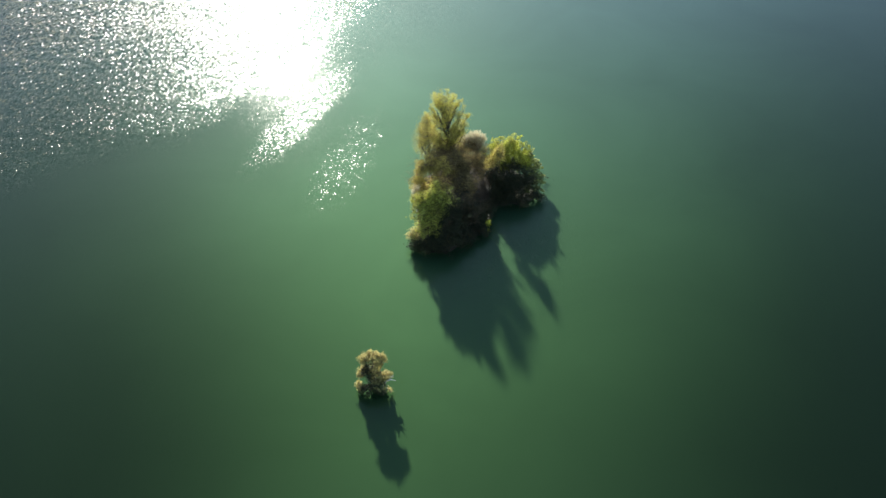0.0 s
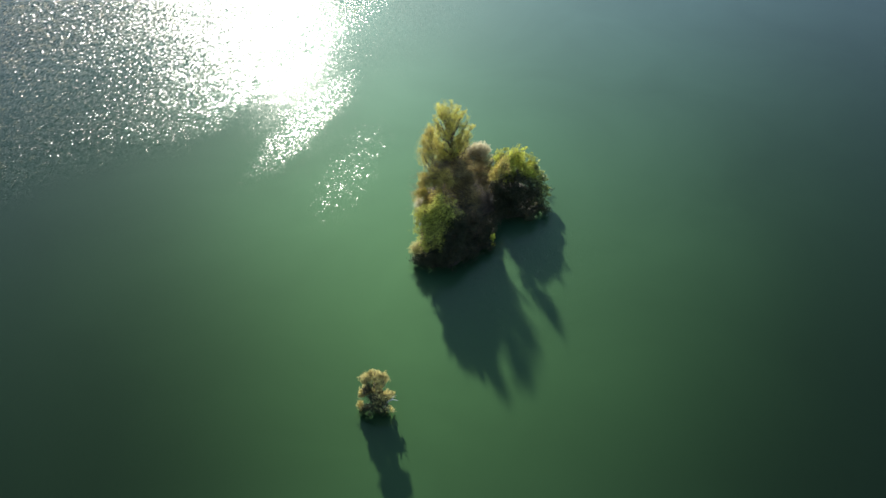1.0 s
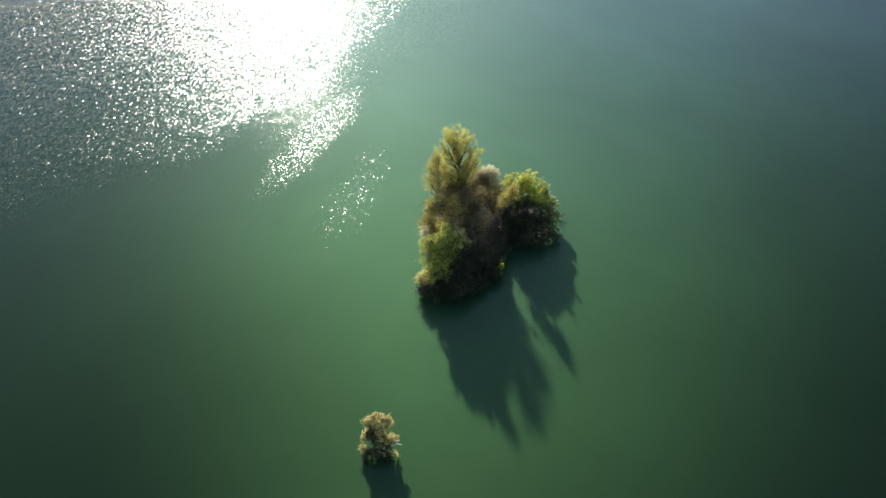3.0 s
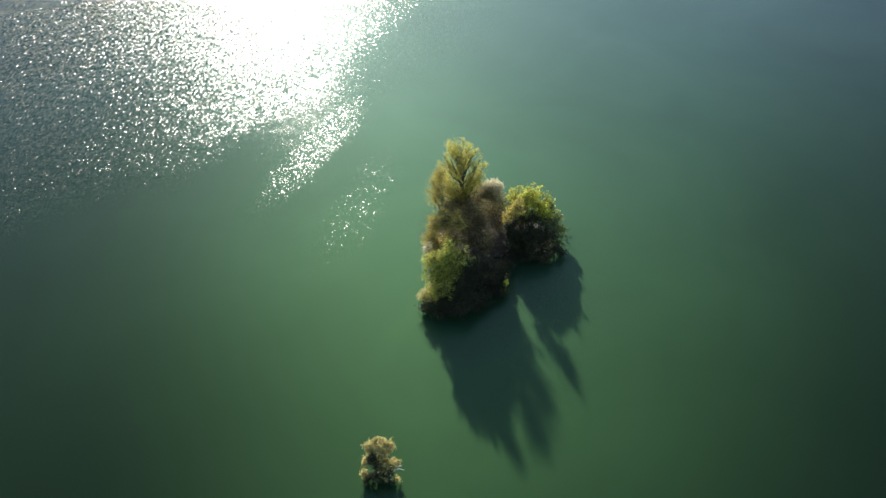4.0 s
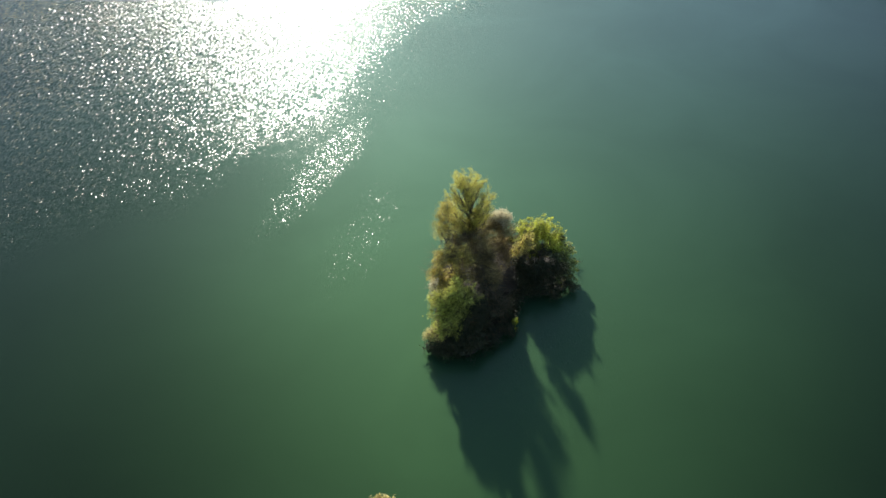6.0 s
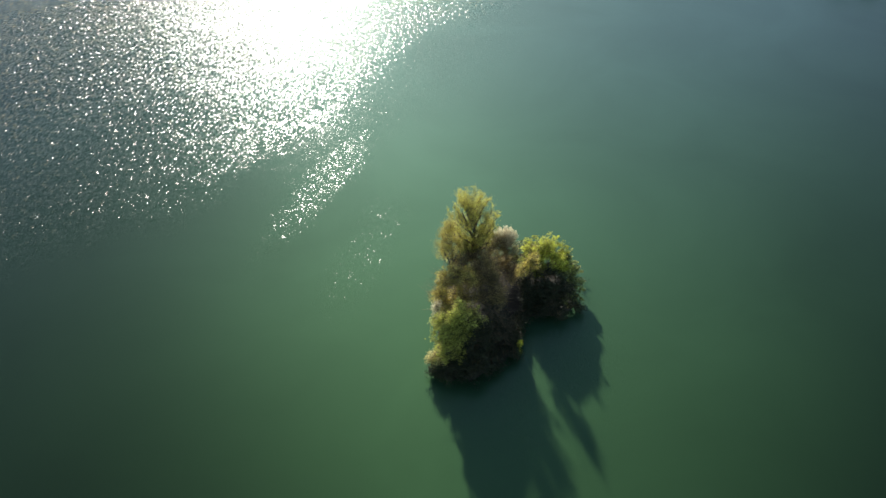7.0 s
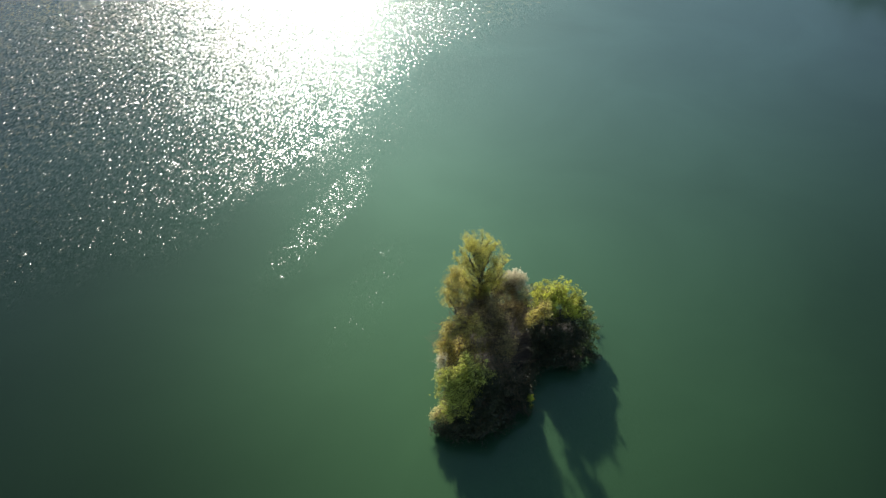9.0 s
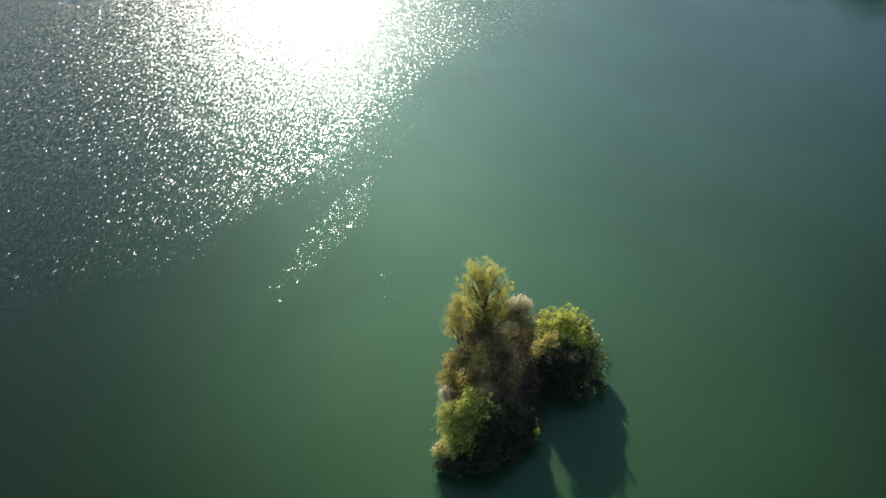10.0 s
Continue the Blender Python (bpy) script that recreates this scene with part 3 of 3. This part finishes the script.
plant("pale_shrub", 21, (-6.0, -16.2, 0.2),
      [(-6.45, -16.0, 1.4, 0.6, 0.55, 0.7), (-5.9, -16.6, 0.9, 0.75, 0.6, 0.6)],
      CATKIN, TWIG, "low shrub with pale cream tufts at the waterline", "shrub", stems=3, trunk_r=0.03, per=24, size=0.11, spacing=0.34)
plant("blossom_sprig", 22, (-6.0, -13.2, 0.3),
      [(-6.2, -12.9, 3.9, 0.35, 0.35, 0.8), (-6.0, -13.0, 2.6, 0.4, 0.4, 0.8)],
      BLOSSOM, TWIG, "slender sprig of white blossom beside the green bush", "shrub", stems=2, trunk_r=0.03, per=16, size=0.12, spacing=0.34)
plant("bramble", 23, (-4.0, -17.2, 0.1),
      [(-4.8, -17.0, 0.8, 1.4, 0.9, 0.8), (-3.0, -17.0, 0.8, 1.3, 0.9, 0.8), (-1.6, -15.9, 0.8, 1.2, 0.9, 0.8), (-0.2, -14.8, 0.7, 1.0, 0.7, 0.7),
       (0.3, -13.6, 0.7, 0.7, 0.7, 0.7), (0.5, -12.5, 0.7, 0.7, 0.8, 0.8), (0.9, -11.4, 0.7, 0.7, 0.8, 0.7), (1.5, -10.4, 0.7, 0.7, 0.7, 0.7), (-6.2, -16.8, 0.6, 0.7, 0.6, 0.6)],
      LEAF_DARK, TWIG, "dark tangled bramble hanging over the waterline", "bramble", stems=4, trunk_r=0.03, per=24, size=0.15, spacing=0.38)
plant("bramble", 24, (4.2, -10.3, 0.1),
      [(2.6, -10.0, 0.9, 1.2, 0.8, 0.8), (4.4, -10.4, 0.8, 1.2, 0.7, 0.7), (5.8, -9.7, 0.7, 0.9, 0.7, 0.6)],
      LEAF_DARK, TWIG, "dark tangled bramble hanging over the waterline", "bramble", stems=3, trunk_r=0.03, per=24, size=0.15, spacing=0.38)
plant("green_sprig", 25, (0.8, -14.2, 0.1),
      [(0.8, -14.2, 0.95, 0.18, 0.16, 0.42), (0.95, -14.35, 0.4, 0.14, 0.14, 0.3)],
      LEAF_LIME, TWIG, "small bright green sprig at the waterline", "sprig", stems=2, trunk_r=0.015, per=20, size=0.11, spacing=0.22, spread=0.09)
plant("bare_twig", 26, (6.7, -6.4, 0.1),
      [(6.9, -6.2, 0.5, 0.4, 0.4, 0.4), (7.3, -6.0, 0.3, 0.4, 0.3, 0.25)],
      LEAF_DARK, TWIG, "bare dark twig reaching over the water", "twig", stems=2, trunk_r=0.02, per=4, size=0.09)

# ---- the small willow standing in the water ----
plant("willow_shrub", 31, (-8.95, -32.7, 0.0),
      [(-9.0, -31.75, 3.0, 0.65, 0.5, 0.42), (-9.65, -31.85, 2.8, 0.45, 0.45, 0.42), (-8.3, -31.85, 2.75, 0.42, 0.45, 0.4), (-9.0, -32.0, 2.2, 0.75, 0.4, 0.45), (-9.5, -32.1, 1.9, 0.45, 0.35, 0.5), (-8.7, -32.5, 0.95, 0.5, 0.35, 0.35),
       (-9.95, -32.2, 1.5, 0.36, 0.4, 0.45), (-8.75, -32.2, 1.45, 0.5, 0.45, 0.4), (-8.1, -32.3, 1.3, 0.48, 0.45, 0.36), (-10.2, -32.8, 0.62, 0.3, 0.35, 0.42),
       (-8.7, -33.1, 0.42, 0.28, 0.3, 0.22), (-7.9, -33.0, 0.45, 0.4, 0.35, 0.24)],
      CATKIN, BARK, "small willow with cream catkin tufts standing in the lake", "willow", stems=6, trunk_r=0.05, per=24, size=0.09, spread=0.06, spacing=0.2,
      inner=0.4, ragged=0.12, gaps=-0.3)
# added dark leaves that stand for the shade within and under the willow
plant("shade_shrub", 32, (-9.0, -32.8, 0.0),
      [(-9.5, -32.3, 1.7, 0.5, 0.4, 0.9), (-9.0, -32.2, 1.1, 0.6, 0.4, 0.7), (-8.5, -32.5, 0.9, 0.6, 0.4, 0.5), (-9.3, -33.0, 0.45, 0.95, 0.5, 0.4), (-8.3, -33.1, 0.35, 0.7, 0.4, 0.3)],
      LEAF_DARK, BARK, "dark-coloured leaves as shade in the small willow's core and foot", "shrub", stems=3, trunk_r=0.03, per=24, size=0.12, spacing=0.3, spread=0.12)


def dead_branch():
    rng = random.Random(5)
    root = tagged(new("dead_branch"), "bleached broken branch jutting from the water", "branch")
    root.location = (-7.9, -32.7, 0.35)
    line = [Vector((-0.5, 0.1, -0.3)), Vector((-0.1, 0.05, 0.75)), Vector((0.25, 0, 1.0)), Vector((0.6, -0.1, 1.02))]
    child("stem", join_tubes("stem", [tube(line, [0.05, 0.045, 0.04, 0.02], 7)], PALE_WOOD), root)
    fork = [Vector((0.1, 0.02, 0.9)), Vector((0.3, 0.1, 1.2)), Vector((0.5, 0.12, 1.35))]
    child("fork", join_tubes("fork", [tube(fork, [0.03, 0.025, 0.012], 6)], PALE_WOOD), root)


dead_branch()

# ---- the wooded far bank ----
BANK = [(34, 96), (42, 89), (52, 87), (64, 86), (80, 88), (100, 92), (120, 110), (100, 130), (60, 132), (36, 118)]
tagged(land("bank", BANK, 1.2, SOIL, 8, rings=6, rough=0.4), "dark earth bank of the far shore", "shore", kind="structure")
for k, (tx, ty, th) in enumerate([(46.8, 93.5, 6.0), (53.0, 91.3, 8.6), (56.0, 92.6, 8.8), (60.0, 92.2, 9.4), (65.5, 91.5, 9.0), (70.0, 91.5, 11.5), (74.5, 90.0, 13.5), (79.5, 92.0, 14.5), (84.5, 91.0, 15.0), (90.0, 93.0, 15.0)]):
    rg = random.Random(70 + k)
    lobes = [(tx + rg.uniform(-1.4, 1.4), ty + rg.uniform(-1, 1), th * f, 2.4 * w, 2.2 * w, 0.14 * th * w)
             for f, w in ((0.88, 0.7), (0.74, 1.0), (0.6, 1.1), (0.5, 1.15), (0.38, 1.0))]
    plant("shore_tree", 70 + k, (tx, ty, 0.7), lobes, FAR_LEAF, BARK, "dark leafy tree on the far bank", "tree", "trees on the far bank", height=th * 0.9,
          trunk_r=0.2, per=40, size=0.42, spacing=0.7, spread=0.36, twig_r=0.02, inner=0.2)
